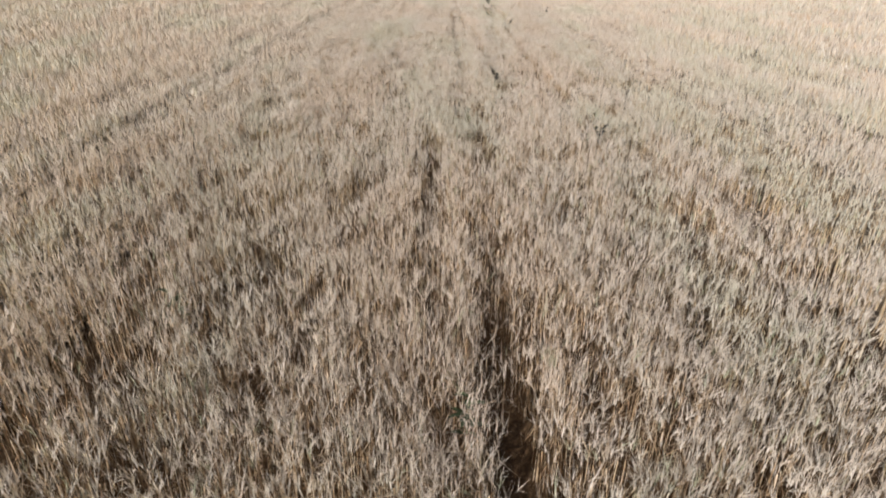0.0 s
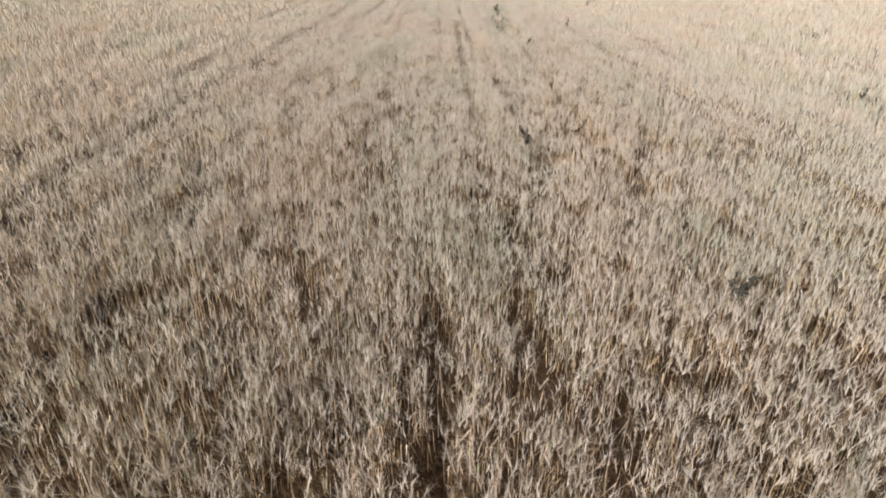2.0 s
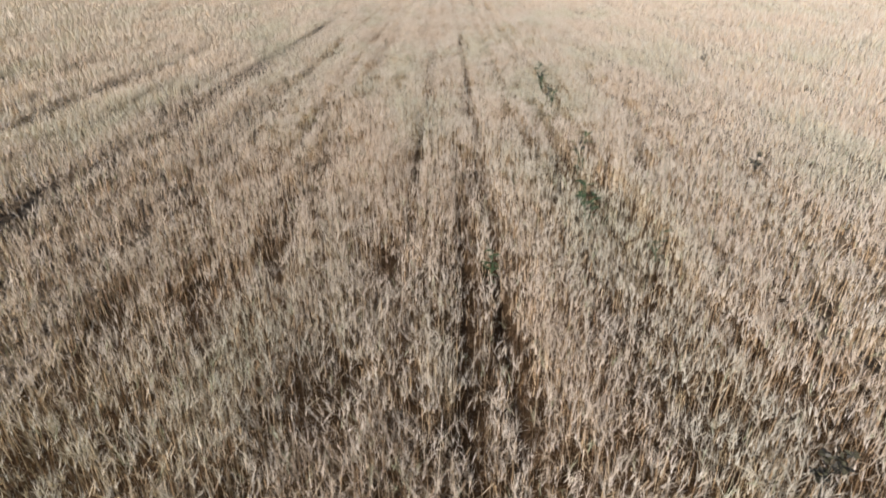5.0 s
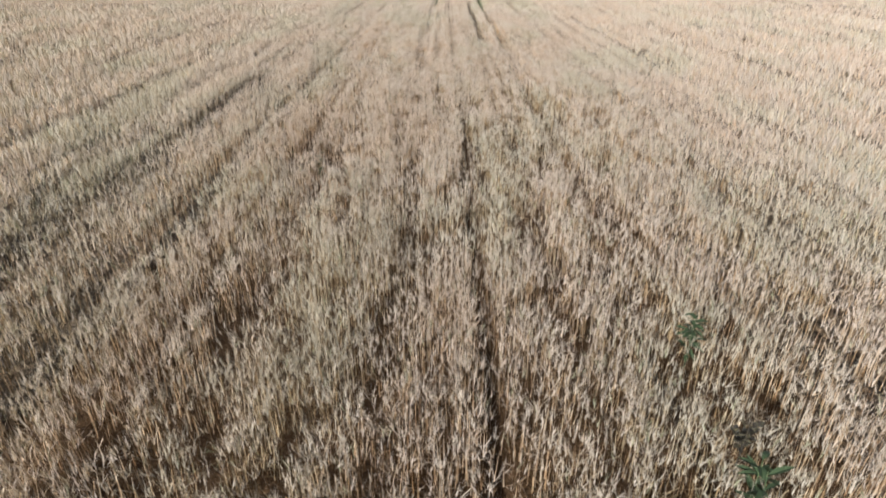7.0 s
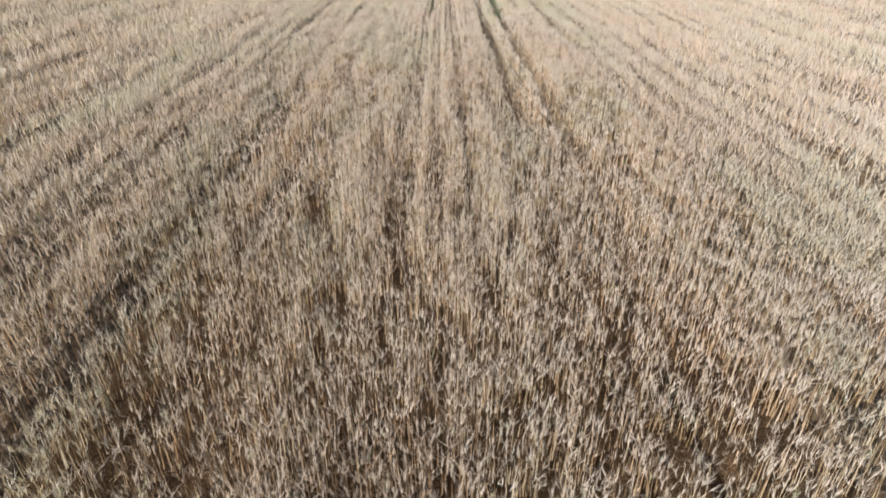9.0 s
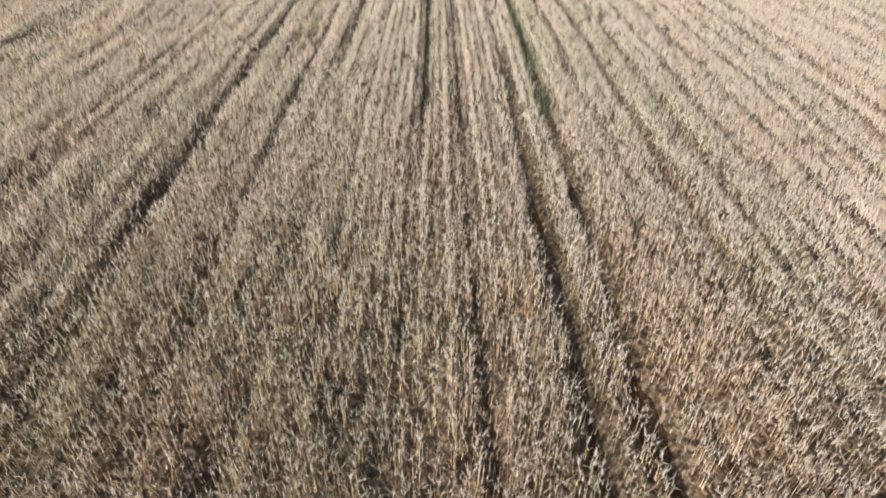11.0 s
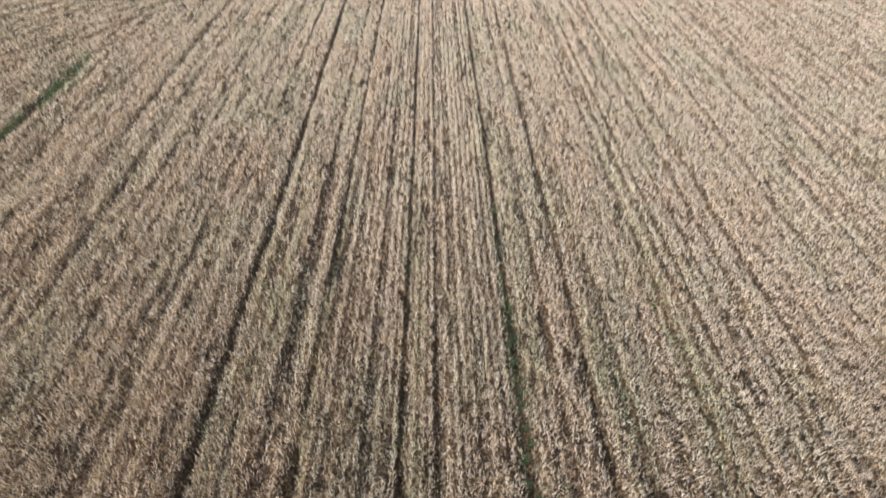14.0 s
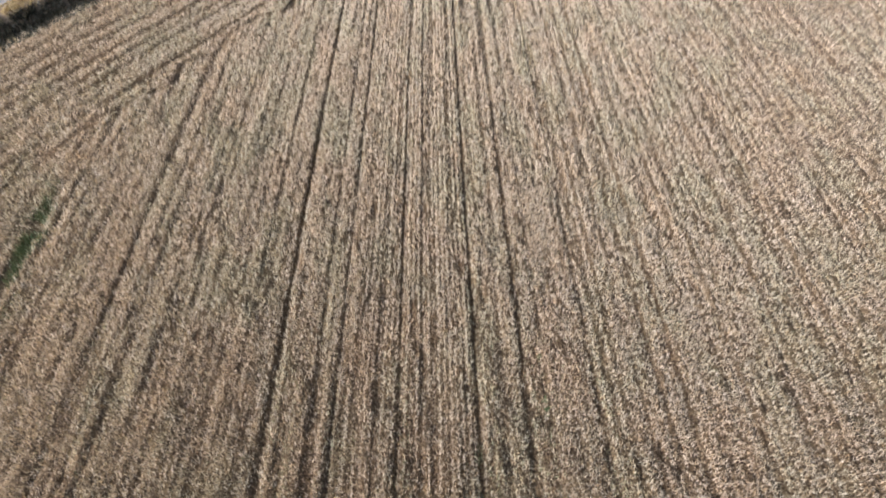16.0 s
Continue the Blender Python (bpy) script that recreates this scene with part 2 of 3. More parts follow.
def furrow_depth(x, y):
    """How much of the crop is missing here: 0 in full stand, 1 in an open furrow."""
    xs = x - wobble(y)
    deep = np.zeros_like(xs)
    near = np.searchsorted(FX, xs)
    for shift in (-3, -2, -1, 0, 1, 2):
        k = np.clip(near + shift, 0, len(FX) - 1)
        bold = np.clip((FD[k] - 0.72) * 4.5, 0, 1)
        width = FW[k] * (0.4 + 0.2 * bold + (0.75 - 0.15 * bold) * value_noise(y / 0.7, k * 7.1, 2))
        width = width * np.interp(y, (92, 106), (1.0, 0.68))
        patchy = np.clip(1.5 * value_noise(y / 2.6, k * 3.7, 3) + 0.8 * value_noise(y / 0.55, k * 5.9, 5) - 0.25 + 0.5 * (FD[k] - 0.5) + 0.3 * bold, 0, 1)
        run = np.minimum(6.0, 0.3 * (F1[k] - F0[k]))
        ends = np.clip((y - F0[k]) / run, 0, 1) * np.clip((F1[k] - y) / run, 0, 1)
        deep = np.maximum(deep, np.clip(1.6 - np.abs(xs - FX[k]) / width, 0, 1) * FD[k] * patchy * ends)
    return deep


def headland_depth(n, u):
    k = np.abs(n[:, None] - HEADLAND_FURROWS[None, :]).min(1)
    return np.clip(1.6 - k / 0.20, 0, 1) * np.clip(1.4 * value_noise(u / 3.0, n * 0 + 4.2, 4) + 0.4, 0, 1)


def hollow(x, y):
    """Thin, sunken spots in the stand, drawn out along the rows."""
    spots = value_noise(x / 0.20, y / 0.34, 5) * 0.78 + value_noise(x / 0.5, y / 1.2, 6) * 0.22
    return np.clip((spots - 0.56) * 6.0, 0, 1)


def stand_height(x, y):
    drift = 0.16 * (value_noise(x / 1.9, y / 5.0, 7) - 0.5) + 0.12 * (value_noise(x / 0.7, y / 1.6, 8) - 0.5)
    row = 0.12 * (value_noise(np.floor(x / 0.25) * 5.3, y / 2.5, 9) - 0.5)
    return 0.74 + drift + row


def sight(x, y):
    """Roughly how near anything that flies along the rows comes to this spot: sets how finely the crop is built."""
    high = np.interp(y, (2, 15, 30, 48, 67, 77, 87, 96, 104, 112, 140, 165),
                     (2.8, 3.0, 3.3, 4.0, 5.1, 6.5, 9.4, 12.4, 16.5, 22.0, 36.0, 50.0))
    return np.maximum(1.15 * high, np.abs(x - 0.4) / 0.72)


# ---- building blocks ----
def mesh_object(name, verts, faces, mat, smooth=False):
    me = bpy.data.meshes.new(name)
    me.from_pydata(verts, [], faces)
    me.materials.append(mat)
    if smooth:
        for p in me.polygons:
            p.use_smooth = True
    return new(name, me)


def triangle_mesh(name, verts, mat):
    """A mesh of loose triangles: verts is (count, 3, 3)."""
    count = len(verts)
    me = bpy.data.meshes.new(name)
    me.vertices.add(count * 3)
    me.vertices.foreach_set("co", np.ascontiguousarray(verts, dtype=np.float32).ravel())
    me.loops.add(count * 3)
    me.loops.foreach_set("vertex_index", np.arange(count * 3, dtype=np.int32))
    me.polygons.add(count)
    me.polygons.foreach_set("loop_start", np.arange(0, count * 3, 3, dtype=np.int32))
    me.polygons.foreach_set("loop_total", np.full(count, 3, dtype=np.int32))
    me.materials.append(mat)
    me.update(calc_edges=True)
    return me


def blades(base, tip, width, across):
    """Thin tapered triangles from base to tip; across gives the way of their width."""
    side = across * (np.asarray(width)[..., None] * 0.5)
    return np.stack([base - side, base + side, tip], axis=1)


def kites(base, tip, width, across, belly=0.4):
    """Two triangles each: pointed at both ends and widest at the belly."""
    side = across * (np.asarray(width)[..., None] * 0.5)
    mid = base + (tip - base) * belly
    return np.concatenate([np.stack([base, mid - side, mid + side], 1), np.stack([mid + side, mid - side, tip], 1)])


def unit(v):
    return v / np.maximum(np.linalg.norm(v, axis=-1, keepdims=True), 1e-9)


def stems(x, y, h, r, fine, size):
    """Ripe bearded wheat: stalk, nodding ear, fan of awns and a dry leaf. fine: 2 near, 1 middling, 0 far. Gives stalks and ears apart."""
    n = len(x)
    a = r.random(n) * 2 * np.pi
    lean = r.normal(0.05, 0.06, n)
    way = np.stack([np.cos(a), np.sin(a), np.zeros(n)], 1)
    flat = np.stack([-np.sin(a), np.cos(a), np.zeros(n)], 1)
    foot = np.stack([x, y, np.full(n, 0.10)], 1)
    up = np.array([0, 0, 1.0])
    neck = foot * np.array([1, 1, 0]) + way * (lean * h)[:, None] + up * (h - 0.09 * size)[:, None]
    bend = (0.2, 0.27, 0.32)[fine]
    nod = unit(way * np.clip(r.normal(bend, 0.85 * bend, n), 0, 1.3)[:, None] + up + r.normal(0, 0.10, (n, 3)))
    ear_len = size * r.uniform(0.075, 0.11, n)
    top = neck + nod * ear_len[:, None]
    other = unit(np.cross(nod, flat))
    low, ears = [], []
    if fine == 2:
        low.append(blades(foot, neck, np.full(n, 0.007), flat))
        ears.append(kites(neck, top, 0.0105 * size, flat, 0.3))
        for k in range(8):
            start = neck + nod * (ear_len * r.uniform(-0.1, 0.85, n))[:, None]
            d = unit(nod + r.normal(0, 0.27, (n, 3)))
            ears.append(blades(start, start + d * (size * r.uniform(0.09, 0.17, n))[:, None], 0.0033 * size, unit(np.cross(d, r.normal(0, 1, (n, 3))))))
        leaf = foot + (neck - foot) * r.uniform(0.3, 0.9, n)[:, None]
        d = unit(r.normal(0, 0.6, (n, 3)) * np.array([1, 1, 0.3]) - up * 0.8)
        low.append(blades(leaf, leaf + d * r.uniform(0.10, 0.22, n)[:, None], 0.011, unit(np.cross(d, up + 0.01))))
    elif fine == 1:
        mid = foot + (neck - foot) * 0.3
        low.append(blades(mid, neck, 0.013 * size, flat))
        ears.append(kites(neck, top, 0.0110 * size, flat))
        for k in range(4):
            start = neck + nod * (ear_len * r.uniform(-0.3, 0.5, n))[:, None]
            d = unit(nod + r.normal(0, 0.27, (n, 3)))
            ears.append(blades(start, start + d * (size * r.uniform(0.11, 0.19, n))[:, None], 0.0056 * size, unit(np.cross(d, r.normal(0, 1, (n, 3))))))
    else:
        # ear and upper stalk as one slip, somewhat broader the farther off
        length = r.uniform(0.15, 0.25, n) * size ** 0.5
        start = np.stack([x, y, np.maximum(h - length * r.uniform(0.7, 1.1, n), 0.1)], 1)
        d = unit(nod + r.normal(0, 0.16, (n, 3)))
        slips = blades(start, start + d * length[:, None], 0.0116 * size * r.uniform(0.7, 1.2, n), unit(np.cross(d, r.normal(0, 1, (n, 3)))))
        brown = r.random(n) < 0.16
        low.append(slips[brown])
        ears.append(slips[~brown])
    return low, ears


def two_tone(name, low, ears, fresh):
    """One mesh of stalks, ripe ears and unripe ears, each with its own material."""
    groups = (low, ears, fresh)
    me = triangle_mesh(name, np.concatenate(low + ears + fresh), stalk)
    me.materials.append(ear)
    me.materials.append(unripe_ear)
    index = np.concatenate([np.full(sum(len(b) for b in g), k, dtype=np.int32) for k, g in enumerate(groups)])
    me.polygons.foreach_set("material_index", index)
    return me


def part(name, mesh, parent, label="", kind=""):
    ob = new(name, mesh)
    ob.parent = parent
    return tagged(ob, label=label, kind=kind)


# ---- ground ----
def build_ground():
    """One sheet to the horizon, with the ditch, its bank and the track along the crop's edge pressed into it."""
    n_lines = [-2600, -300, 60, 92, 99.2, 100.3, 101.2, 102.2, 103.2, 104.3, 105.0, 106.2, 106.8, 111.5, 113, 300, 2600]
    height = [0, 0, 0, 0, 0, 0.0, -0.5, -0.9, -0.85, -0.2, 0.18, 0.22, 0.10, 0.10, 0.05, 0, 0]
    u_lines = [-2600, -600, -200] + [-100 + 4 * i for i in range(76)] + [400, 900, 2600]
    verts, faces = [], []
    for i, u in enumerate(u_lines):
        for j, n in enumerate(n_lines):
            p = HEAD * u + SIDE * n
            lift = 0.10 * (noise.noise((u * 0.23, n * 0.4, 1.0))) if 99 < n < 112 else 0.0
            verts.append((p[0], p[1], height[j] + lift))
    w = len(n_lines)
    for i in range(len(u_lines) - 1):
        for j in range(w - 1):
            faces.append((i * w + j, i * w + j + 1, (i + 1) * w + j + 1, (i + 1) * w + j)[::-1])
    ob = mesh_object("ground", verts, faces, mat_soil, True)
    return tagged(ob, "dry brown field soil reaching to the horizon", "ground", kind="structure")


def build_track():
    """The gravel track beyond the ditch, a thin layer on the ground."""
    verts, faces = [], []
    us = [-120 + 3 * i for i in range(110)]
    for u in us:
        for j, (n, z) in enumerate(((106.7, 0.13), (108.0, 0.19), (109.2, 0.16), (110.3, 0.19), (111.7, 0.13))):
            p = HEAD * u + SIDE * (n + (0.2 * noise.noise((u * 0.3, n, 2)) if j in (0, 4) else 0))
            verts.append((p[0], p[1], z + 0.06))
    for i in range(len(us) - 1):
        for j in range(4):
            faces.append((i * 5 + j, (i + 1) * 5 + j, (i + 1) * 5 + j + 1, i * 5 + j + 1))
    ob = mesh_object("track", verts, faces, mat_gravel, True)
    return tagged(ob, "pale grey gravel farm track beyond the ditch", "track", kind="structure")


def build_litter():
    """The brown mat of dead leaf and stalk low in the crop, shade between the stems put into its colour, open at the
    furrows.
    """
    xs = set(np.round(np.arange(-70, 70.1, 1.0), 2))
    for c, w, d, y0, y1 in [f for f in FURROWS if f[2] > 0.72]:
        xs |= {round(c - 2.4 * w, 2), round(c - 1.2 * w, 2), round(c, 2), round(c + 1.2 * w, 2), round(c + 2.4 * w, 2)}
    xs = np.array(sorted(xs))
    ys = np.concatenate([np.arange(-30, 0, 3.0), np.arange(0, 170, 2.0), np.arange(170, 260, 6.0)])
    gx, gy = np.meshgrid(xs, ys)
    gx, gy = gx.ravel(), gy.ravel()
    shifted = gx + wobble(gy)
    far = np.clip((sight(gx, gy) - 5.0) / 2.0, 0, 1)
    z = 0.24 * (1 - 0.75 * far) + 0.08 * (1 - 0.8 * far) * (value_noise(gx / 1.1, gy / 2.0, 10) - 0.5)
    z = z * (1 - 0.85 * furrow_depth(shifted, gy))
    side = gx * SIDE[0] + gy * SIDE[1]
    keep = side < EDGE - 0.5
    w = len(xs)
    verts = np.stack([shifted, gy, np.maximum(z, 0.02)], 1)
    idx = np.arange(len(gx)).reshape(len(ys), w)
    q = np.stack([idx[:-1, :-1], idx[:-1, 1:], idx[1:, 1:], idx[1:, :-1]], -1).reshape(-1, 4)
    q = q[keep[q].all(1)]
    ob = mesh_object("shaded_straw_litter", verts.tolist(), q.tolist(), mat_litter, True)
    return tagged(ob, "matted brown dead leaf and stalk under the wheat, coloured darker as in shade", "straw", kind="stuff")


# ---- the crop ----
FAR = 9.5                # from here on the plants are built as single slips


def row_gap(x, y):
    """Drill rows that came up thin over a long stretch."""
    row = np.round((x - wobble(y)) / 0.25) * 0.25
    return np.clip((y - 12) / 30, 0, 1) * np.clip((value_noise(row * 9.1, y / 22.0, 10) - 0.64) * 6, 0, 1) * (0.45 + 0.55 * value_noise(row * 4.7, y / 1.1, 1))


def grid_part(name, gx, gy, z, keep, shape, crop):
    """A quad sheet from a grid of places, as a part of the crop."""
    idx = np.arange(len(gx)).reshape(shape)
    q = np.stack([idx[:-1, :-1], idx[:-1, 1:], idx[1:, 1:], idx[1:, :-1]], -1).reshape(-1, 4)
    q = q[keep[q].all(1)]
    used, inverse = np.unique(q.ravel(), return_inverse=True)
    verts = np.stack([gx, gy, z], 1)[used]
    me = bpy.data.meshes.new(name)
    me.vertices.add(len(verts))
    me.vertices.foreach_set("co", verts.astype(np.float32).ravel())
    me.loops.add(len(inverse))
    me.loops.foreach_set("vertex_index", inverse.astype(np.int32))
    me.polygons.add(len(q))
    me.polygons.foreach_set("loop_start", np.arange(0, len(q) * 4, 4, dtype=np.int32))
    me.polygons.foreach_set("loop_total", np.full(len(q), 4, dtype=np.int32))
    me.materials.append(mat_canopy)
    me.update(calc_edges=True)
    return part(name, me, crop, kind="stuff")


def rough(x, y):
    return 0.07 * (value_noise(x / 0.11, y / 0.4, 5) - 0.5) + 0.10 * (value_noise(x / 0.45, y / 0.9, 8) - 0.5)


def slits(x, y):
    """Narrow holes between the plants far off, drawn out along the rows."""
    spots = 0.68 * value_noise(x / 0.12, y / 0.42, 5) + 0.32 * value_noise(x / 0.45, y / 1.8, 6)
    return np.clip((spots - 0.64) * 9.0, 0, 1)


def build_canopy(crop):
    """The wheat as a closed, ridged sheet below the ear tips, gap shade in its colour, where it is only seen from far:
    the main field, then the headland.
    """
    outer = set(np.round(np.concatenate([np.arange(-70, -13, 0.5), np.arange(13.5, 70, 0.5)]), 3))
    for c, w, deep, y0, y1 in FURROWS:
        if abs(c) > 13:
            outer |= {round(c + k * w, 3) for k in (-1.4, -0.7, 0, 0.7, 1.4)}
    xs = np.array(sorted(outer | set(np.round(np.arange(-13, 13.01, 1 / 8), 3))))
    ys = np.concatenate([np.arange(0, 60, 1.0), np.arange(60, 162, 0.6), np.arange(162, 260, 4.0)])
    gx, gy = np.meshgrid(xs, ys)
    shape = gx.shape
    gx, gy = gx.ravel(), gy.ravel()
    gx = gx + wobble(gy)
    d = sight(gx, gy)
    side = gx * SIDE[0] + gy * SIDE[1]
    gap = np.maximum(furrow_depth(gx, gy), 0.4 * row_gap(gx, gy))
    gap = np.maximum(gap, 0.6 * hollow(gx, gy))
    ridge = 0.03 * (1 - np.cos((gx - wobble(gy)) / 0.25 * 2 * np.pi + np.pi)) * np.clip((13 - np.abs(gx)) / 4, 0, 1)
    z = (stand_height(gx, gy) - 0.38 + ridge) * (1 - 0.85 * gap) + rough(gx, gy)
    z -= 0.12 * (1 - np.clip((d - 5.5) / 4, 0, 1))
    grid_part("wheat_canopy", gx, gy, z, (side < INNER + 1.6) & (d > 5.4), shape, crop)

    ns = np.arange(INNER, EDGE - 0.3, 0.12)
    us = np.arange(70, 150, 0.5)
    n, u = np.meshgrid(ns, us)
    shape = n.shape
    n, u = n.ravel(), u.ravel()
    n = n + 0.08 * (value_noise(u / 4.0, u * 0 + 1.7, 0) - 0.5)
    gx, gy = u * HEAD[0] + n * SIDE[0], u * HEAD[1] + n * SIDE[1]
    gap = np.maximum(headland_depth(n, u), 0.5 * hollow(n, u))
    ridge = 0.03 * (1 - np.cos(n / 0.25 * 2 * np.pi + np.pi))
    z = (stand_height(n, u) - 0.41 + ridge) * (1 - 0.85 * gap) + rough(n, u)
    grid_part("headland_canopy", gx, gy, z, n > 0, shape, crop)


def crop_points(r):
    """Feet of all the stems: rows along y in the main field, along HEAD on the headland."""
    cells = []
    step = 2.0
    for cy in np.arange(0.5, 158, step):
        for cx in np.arange(-50, 50, step):
            d = float(sight(np.array(cx + 1), np.array(cy + 1)))
            reach = min(0.85 * (cy + 5) + 4, 48)
            if abs(cx) > reach:
                continue
            share = min(max((d - 7.0) / 4.5, 0.0), 1.0)      # whole plants give way to slips little by little
            if share < 1:
                cells.append((cx, cy, min(d, 0.999 * FAR), max(1.0, (d / 6.0) ** 0.3), (1 - share) * 345.0 * min(1.0, 4.4 / d) ** 0.75 * step * step))
            if share > 0:
                far = max(d, 1.001 * FAR)
                if cy < 80 and abs(cx) > 6:
                    size, dense = 1.35 * (far / FAR) ** 0.8, 800.0 * FAR / far * np.interp(abs(cx), (9, 16, 30), (0.9, 0.55, 0.36))
                else:
                    size, dense = (far / FAR) ** 0.6, 1000.0 * FAR / far * np.interp(abs(cx), (12, 26), (1.0, 0.45))
                cells.append((cx, cy, far, size, share * dense * step * step))
    cells = np.array(cells)
    count = r.poisson(cells[:, 4])
    k = np.repeat(np.arange(len(cells)), count)
    x = cells[k, 0] + r.random(len(k)) * step
    y = cells[k, 1] + r.random(len(k)) * step
    d, size = cells[k, 2] * np.where(cells[k, 2] < FAR, np.minimum(np.exp(r.normal(0, 0.22, len(k))), 0.999 * FAR / cells[k, 2]), 1.0), cells[k, 3]
    side, along = x * SIDE[0] + y * SIDE[1], x * HEAD[0] + y * HEAD[1]
    turn = INNER + 1.6 * (value_noise(along / 2.5, along * 0, 11) - 0.5)
    head = side > turn
    # drawn to the drill rows, 0.25 m apart
    row = np.round(x / 0.25) * 0.25
    xr = row + wobble(y) + r.normal(0, 1, len(x)) * np.where(y < 72, 0.10, np.interp(np.abs(x - 0.8), (2.0, 5.5), (0.058, 0.10)))
    nr = np.round(side / 0.25) * 0.25 + r.normal(0, 0.045, len(x))
    x = np.where(head, along * HEAD[0] + nr * SIDE[0], xr)
    y = np.where(head, along * HEAD[1] + nr * SIDE[1], y)
    side = np.where(head, nr, side)
    gap = np.where(head, headland_depth(side, along), furrow_depth(x, y))
    rowgap = row_gap(x, y)
    gap = np.maximum(gap, np.interp(d, (6, 12), (0.6, 0.9)) * np.where(head, 0, rowgap))
    gap = np.maximum(gap, np.where(d < FAR, np.interp(d, (6, FAR), (0.85, 0.6)) * hollow(x, y), 0.8 * slits(x, y)))
    thin = 0.25 * value_noise(row * 9.1, y / 1.8, 4)
    ragged = EDGE - 0.4 * value_noise(along / 0.7, along * 0 + 2, 3)
    keep = (r.random(len(x)) > gap * 0.95) & (r.random(len(x)) > thin) & (side < ragged)
    h = stand_height(np.where(head, side, x), np.where(head, along, y)) * (1 - 0.30 * gap) + r.normal(0, 0.045, len(x))
    return x[keep], y[keep], h[keep], d[keep], size[keep], head[keep]


GREEN_BANDS = [(-5.2, 0.30), (-4.5, 0.25), (-2.75, 0.28), (-0.1, 0.20), (0.35, 0.18), (3.45, 0.30), (4.0, 0.25), (5.95, 0.35), (6.5, 0.25), (8.75, 0.40)]


def unripe(x, y):
    """The share of ears that are still green: bands along some furrows, late in the field."""
    xs = x - wobble(y)
    band = np.zeros_like(xs)
    for k, (place, wide) in enumerate(GREEN_BANDS):
        band = np.maximum(band, np.exp(-((xs - place) / wide) ** 2) * np.clip(1.8 * value_noise(y / 3.5, y * 0 + 5.3 * k, 6) - 0.1, 0, 1))
    return 0.04 + 0.72 * band * np.interp(y, (82, 90, 108, 118), (0, 1, 1, 0.1))


def build_crop():
    r = np.random.default_rng(21)
    x, y, h, d, size, head = crop_points(r)
    crop = tagged(new("wheat_crop"), "ripe pale straw-coloured bearded wheat standing in drilled rows", "wheat", kind="stuff")
    young = r.random(len(x)) < unripe(x, y)
    build_canopy(crop)
    edges = np.array((-19.7, -14.2, -9.6, -5.55, -2.62, 0.06, 2.36, 5.62, 9.0, 12.9, 18.4))
    band = np.where(head, -1, np.digitize(x, edges))
    for b in range(-1, len(edges) + 1):
        low, ears, fresh = [], [], []
        for fine, lo, hi in ((2, 0, 4.7), (1, 4.7, FAR), (0, FAR, 1e9)):
            here = (band == b) & (d >= lo) & (d < hi)
            for s, heads in ((here & ~young, ears), (here & young, fresh)):
                if s.any():
                    stalks, tops = stems(x[s], y[s], h[s], r, fine, size[s])
                    low += stalks
                    heads += tops
        if not ears:
            continue
        if b < 0:
            me = two_tone("headland_wheat", low, ears, fresh)
            tagged(new("headland_wheat", me), "ripe wheat drilled across the field's end beside the ditch", "wheat", kind="stuff")
        else:
            part("wheat_strip", two_tone("wheat_strip", low, ears, fresh), crop, kind="stuff")
    # single plants beside the first furrow
    shapes = []
    for v in range(6):
        q = np.random.default_rng(100 + v)
        m = 4
        stalks, tops = stems(q.normal(0, 0.02, m), q.normal(0, 0.02, m), q.normal(0.76, 0.05, m), q, 2, np.ones(m))
        shapes.append(two_tone("wheat_plant", stalks, tops, []))
    made = 0
    while made < 300:
        px, py = r.uniform(-2.6, 2.8), r.uniform(2.2, 6.2)
        px = round(px / 0.25) * 0.25 + r.normal(0, 0.05)
        if furrow_depth(np.array([px]), np.array([py]))[0] > 0.3:
            continue
        ob = part("wheat_plant", shapes[made % 6], crop)
        ob.matrix_basis = pose(px, py, 0, r.normal(0, 4), r.normal(0, 4), r.uniform(0, 360))
        made += 1
    return crop


# ---- ditch and bank ----
def grass_patch(name, n0, n1, u0, u1, density, tall, mat, label, r, floor):
    count = int((n1 - n0) * (u1 - u0) * density)
    n, u = r.uniform(n0, n1, count), r.uniform(u0, u1, count)
    keep = value_noise(u / 1.2, n / 0.9, 2) > 0.25
    n, u = n[keep], u[keep]
    x, y = u * HEAD[0] + n * SIDE[0], u * HEAD[1] + n * SIDE[1]
    z = np.interp(n, (100.3, 101.2, 102.2, 103.2, 104.3, 105.0, 106.2, 106.8), (0.0, -0.5, -0.9, -0.85, -0.2, 0.18, 0.22, 0.10)) - 0.08 + floor
    base = np.stack([x, y, z], 1)
    out = []
    for k in range(4):
        dvec = unit(r.normal(0, 0.45, (len(x), 3)) + np.array([0, 0, 1.0]))
        out.append(blades(base + r.normal(0, 0.05, (len(x), 3)) * np.array([1, 1, 0]), base + dvec * (tall * r.uniform(0.5, 1.2, len(x)))[:, None], 0.06,
                          unit(np.cross(dvec, r.normal(0, 1, (len(x), 3))))))
    ob = new(name, triangle_mesh(name, np.concatenate(out), mat))
    return tagged(ob, label, "grass", kind="stuff")


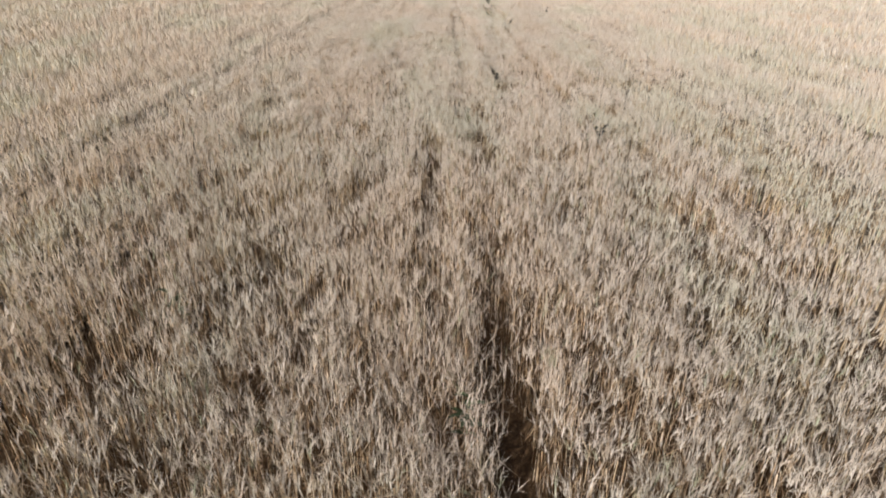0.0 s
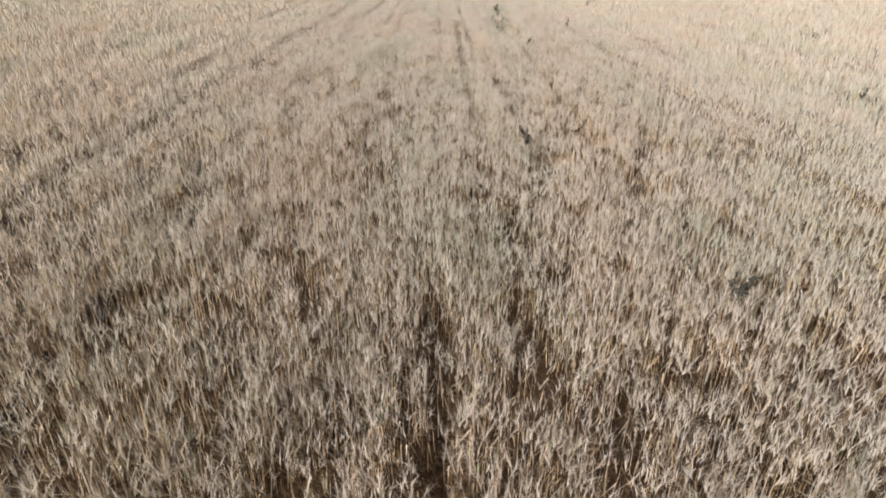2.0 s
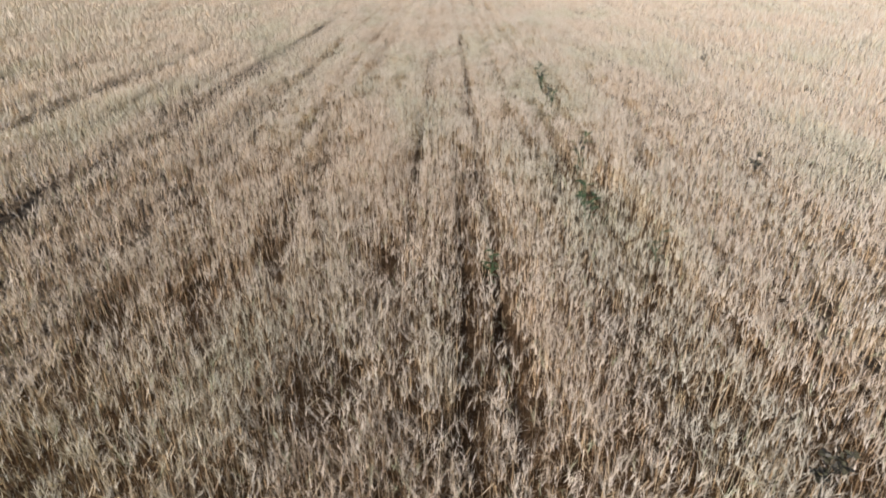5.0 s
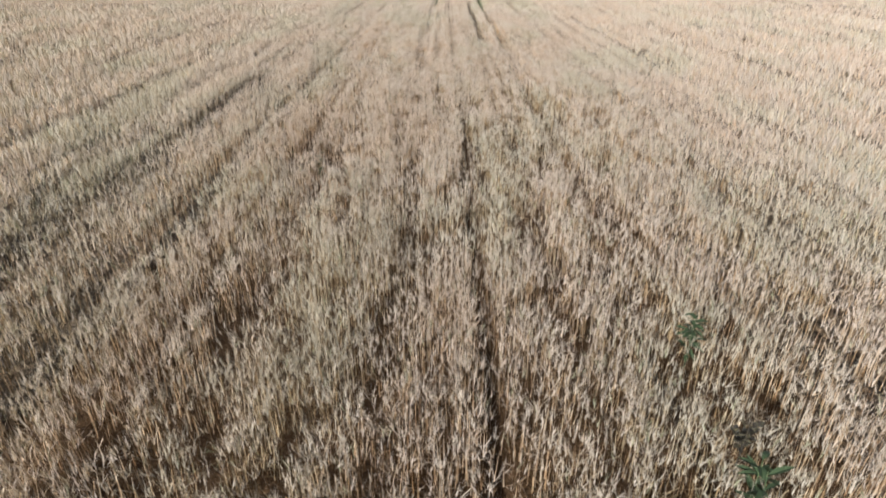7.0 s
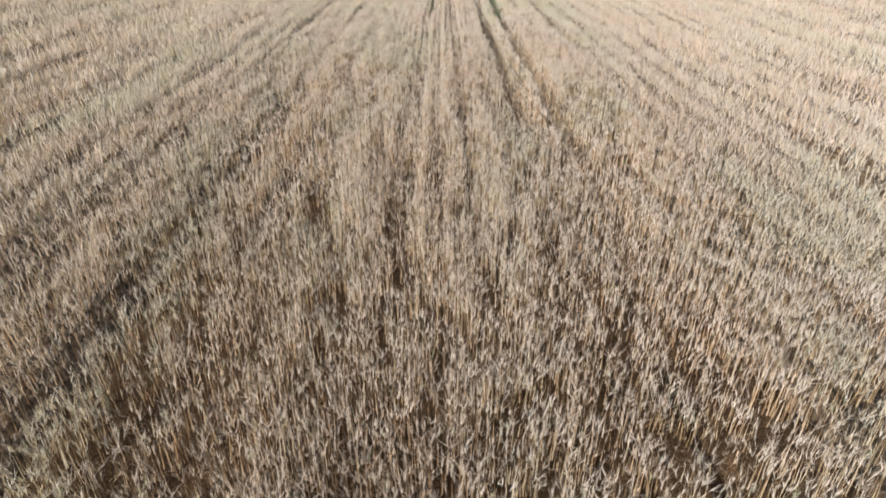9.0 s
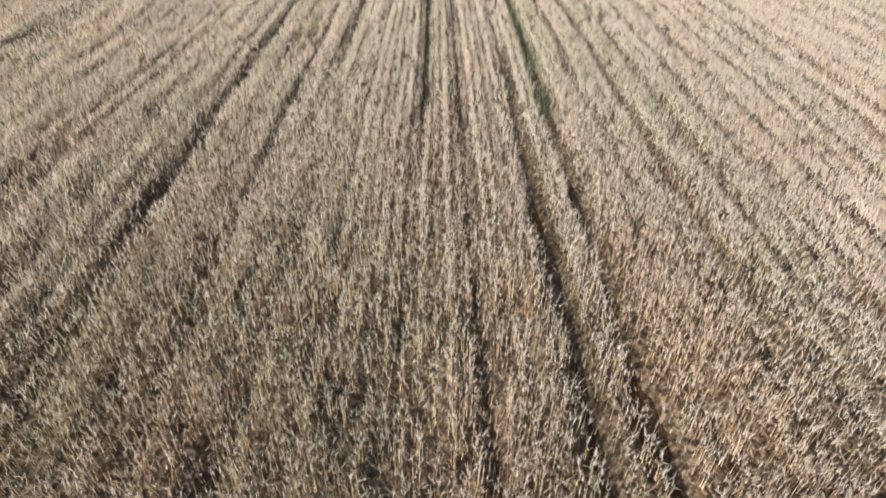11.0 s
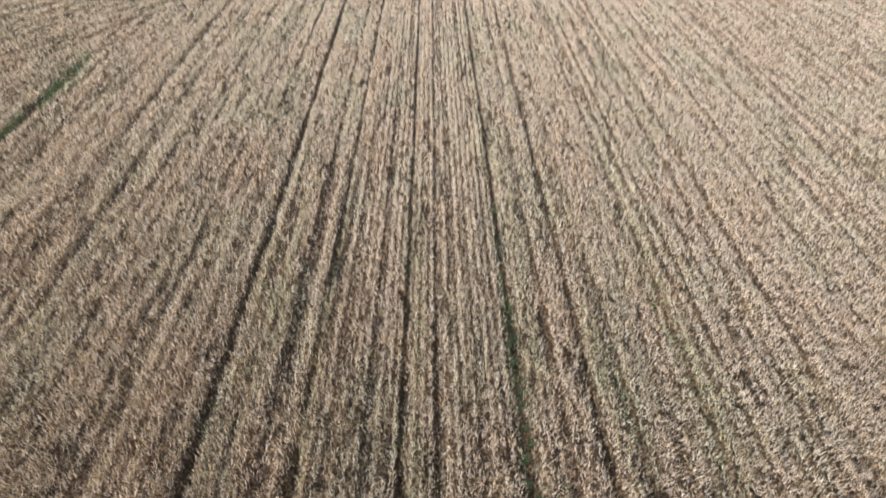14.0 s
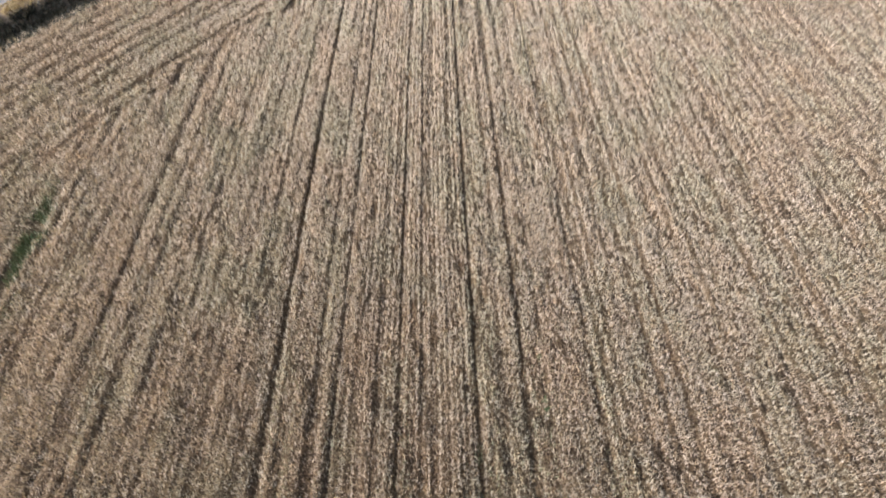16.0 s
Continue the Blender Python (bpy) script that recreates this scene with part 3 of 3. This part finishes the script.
# ---- weeds ----
def leaf_mesh(bm, base, way, length, width, droop):
    side = Vector(way).cross(Vector((0, 0, 1)))
    side = side.normalized() if side.length > 0.01 else Vector((1, 0, 0))
    rows = []
    for k, w in ((0, 0.25), (0.35, 1.0), (0.7, 0.8), (1.0, 0.05)):
        c = Vector(base) + Vector(way) * (length * k) + Vector((0, 0, -droop * k * k))
        fold = Vector((0, 0, 0.18 * width * w))
        rows.append([bm.verts.new(c - side * width * w * 0.5 + fold), bm.verts.new(c), bm.verts.new(c + side * width * w * 0.5 + fold)])
    for a, b in zip(rows, rows[1:]):
        for j in range(2):
            bm.faces.new((a[j], a[j + 1], b[j + 1], b[j]))


def rod(bm, a, b, ra, rb, sides=5):
    a, b = Vector(a), Vector(b)
    d = (b - a).normalized()
    s = d.orthogonal().normalized()
    t = d.cross(s)
    rings = []
    for p, q in ((a, ra), (b, rb)):
        rings.append([bm.verts.new(p + (s * math.cos(2 * math.pi * k / sides) + t * math.sin(2 * math.pi * k / sides)) * q) for k in range(sides)])
    for k in range(sides):
        bm.faces.new((rings[0][k], rings[0][(k + 1) % sides], rings[1][(k + 1) % sides], rings[1][k]))
    bm.faces.new(rings[1])
    bm.faces.new(rings[0][::-1])


def bm_part(name, bm, mat, parent, label=""):
    me = bpy.data.meshes.new(name)
    bm.to_mesh(me)
    bm.free()
    me.materials.append(mat)
    ob = new(name, me)
    ob.parent = parent
    return tagged(ob, label=label)


def dock_weed(seed):
    """A tall dead weed with dark seed spikes above the wheat."""
    r = random.Random(seed)
    thing = tagged(new("dock_weed"), "tall dead weed with dark seed spikes above the wheat", "weed", "dark weeds")
    tall = r.uniform(0.92, 1.08)
    bm = bmesh.new()
    tip = (r.uniform(-0.06, 0.06), r.uniform(-0.06, 0.06), tall)
    rod(bm, (0, 0, 0), (tip[0] * 0.5, tip[1] * 0.5, tall * 0.5), 0.009, 0.007)
    rod(bm, (tip[0] * 0.5, tip[1] * 0.5, tall * 0.5), tip, 0.007, 0.004)
    bm_part("stem", bm, dark_weed, thing)
    for k in range(r.randint(4, 6)):
        bm = bmesh.new()
        z = tall * r.uniform(0.55, 0.85)
        a = r.uniform(0, 6.28)
        base = Vector((tip[0] * z / tall, tip[1] * z / tall, z))
        end = base + Vector((math.cos(a) * 0.10, math.sin(a) * 0.10, r.uniform(0.10, 0.18)))
        rod(bm, base, end, 0.005, 0.003, 4)
        for j in range(16):
            f = r.uniform(0.25, 1.0)
            c = base.lerp(end, f)
            w = Vector((r.uniform(-1, 1), r.uniform(-1, 1), r.uniform(-0.3, 0.9))).normalized()
            leaf_mesh(bm, c, w, r.uniform(0.04, 0.07), 0.042, 0.0)
        bm_part("seed_spike", bm, dark_weed, thing)
    return thing


def leafy_weed(seed):
    """A low green weed growing in a gap of the wheat."""
    r = random.Random(seed)
    thing = tagged(new("leafy_weed"), "green leafy weed growing in a gap between wheat rows", "weed", "green weeds")
    tall = r.uniform(0.66, 0.84)
    bm = bmesh.new()
    rod(bm, (0, 0, 0), (0.02, 0.01, tall), 0.008, 0.003)
    bm_part("stem", bm, green, thing)
    for k in range(15):
        bm = bmesh.new()
        a = k * 2.4 + r.uniform(-0.4, 0.4)
        z = tall * r.uniform(0.4, 1.0)
        way = Vector((math.cos(a), math.sin(a), r.uniform(0.1, 0.8))).normalized()
        leaf_mesh(bm, (0.02 * z, 0.01 * z, z), way, r.uniform(0.10, 0.2), r.uniform(0.035, 0.06), r.uniform(0.0, 0.07))
        bm_part("leaf", bm, green, thing)
    return thing


def build_weeds():
    r = random.Random(5)
    docks = [dock_weed(40 + k) for k in range(3)]
    spots = [(3.2, 40.9), (3.05, 38.5), (2.92, 34.1), (9.0, 44.1), (3.02, 26.6), (5.75, 33.5), (2.74, 9.85), (1.41, 14.8), (9.67, 18.5)]
    for k, (x, y) in enumerate(spots):
        m = pose(x, y, 0, r.uniform(-6, 6), r.uniform(-6, 6), r.uniform(0, 360))
        if k < 3:
            docks[k].matrix_basis = m
        else:
            copy_thing(docks[k % 3], m)
    leafy = [leafy_weed(60 + k) for k in range(3)]
    spots = [(-2.49, 4.76), (0.19, 3.2), (2.56, 31.6), (3.21, 30.6), (0.98, 30.0), (0.28, 36.0), (2.92, 34.0), (3.36, 42.5), (-1.9, 48.4),
             (-2.13, 75.0), (-4.63, 90.7), (-4.5, 90.2), (6.33, 89.2), (6.67, 116.5), (6.63, 114.0), (6.7, 114.5), (-18.2, 145.0)]
    spots += [(3.5 + r.uniform(-0.12, 0.12), 99.5 + 0.55 * k) for k in range(16)]
    tall_spots = [(3.16, 40.3), (3.2, 40.55), (3.02, 38.0), (3.06, 38.2), (3.1, 34.65), (2.56, 31.7), (2.6, 31.9), (3.36, 42.5)]
    spots += tall_spots
    spots += [(8.83, 107.0), (8.7, 106.4), (-19.9, 117.0)]
    for k, (x, y) in enumerate(spots):
        m = pose(x, y, 0, r.uniform(-6, 6), r.uniform(-6, 6), r.uniform(0, 360))
        if (x, y) in tall_spots:
            m = m @ Matrix.Scale(1.22, 4)
        if k < 3:
            leafy[k].matrix_basis = m
        else:
            copy_thing(leafy[k % 3], m)


def build_green_strip(name, x0, y0, y1, spread, count, tall, seed, label):
    """Green grass grown up in a gap of the wheat."""
    r = np.random.default_rng(seed)
    y = r.uniform(y0, y1, count)
    x = x0 + r.normal(0, spread, count) + wobble(y)
    keep = value_noise(x / 0.5, y / 1.1, 6) > 0.4
    x, y = x[keep], y[keep]
    base = np.stack([x, y, np.full(len(x), 0.1)], 1)
    out = []
    for k in range(3):
        d = unit(r.normal(0, 0.3, (len(x), 3)) + np.array([0, 0, 1.0]))
        out.append(blades(base, base + d * (tall * r.uniform(0.55, 1.0, len(x)))[:, None], 0.03, unit(np.cross(d, r.normal(0, 1, (len(x), 3))))))
    ob = new(name, triangle_mesh(name, np.concatenate(out), green))
    return tagged(ob, label, "grass", kind="stuff")


build_ground()
build_track()
build_litter()
grass_rng = np.random.default_rng(55)
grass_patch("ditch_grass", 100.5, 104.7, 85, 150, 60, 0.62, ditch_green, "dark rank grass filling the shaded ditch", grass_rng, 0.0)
grass_patch("bank_grass", 104.6, 106.7, 85, 150, 60, 0.32, bank_dry, "dry yellow-brown grass on the ditch bank", grass_rng, 0.0)
build_weeds()
build_green_strip("green_grass", -20.1, 110, 129.0, 0.42, 2900, 0.68, 33, "green grass grown up in a wide gap of the wheat")
for place, first, last, spread, count, seed in ((-5.35, 84, 112, 0.20, 120, 34), (-2.7, 86, 112, 0.16, 90, 36), (0.05, 84, 112, 0.12, 90, 37),
                                                (3.45, 84, 113, 0.18, 420, 38), (5.9, 88, 104, 0.22, 90, 40), (8.75, 86, 108, 0.24, 100, 41)):
    build_green_strip("furrow_grass", place, first, last, spread, count, 0.66, seed, "thin green grass grown up along a furrow of the wheat")
build_crop()
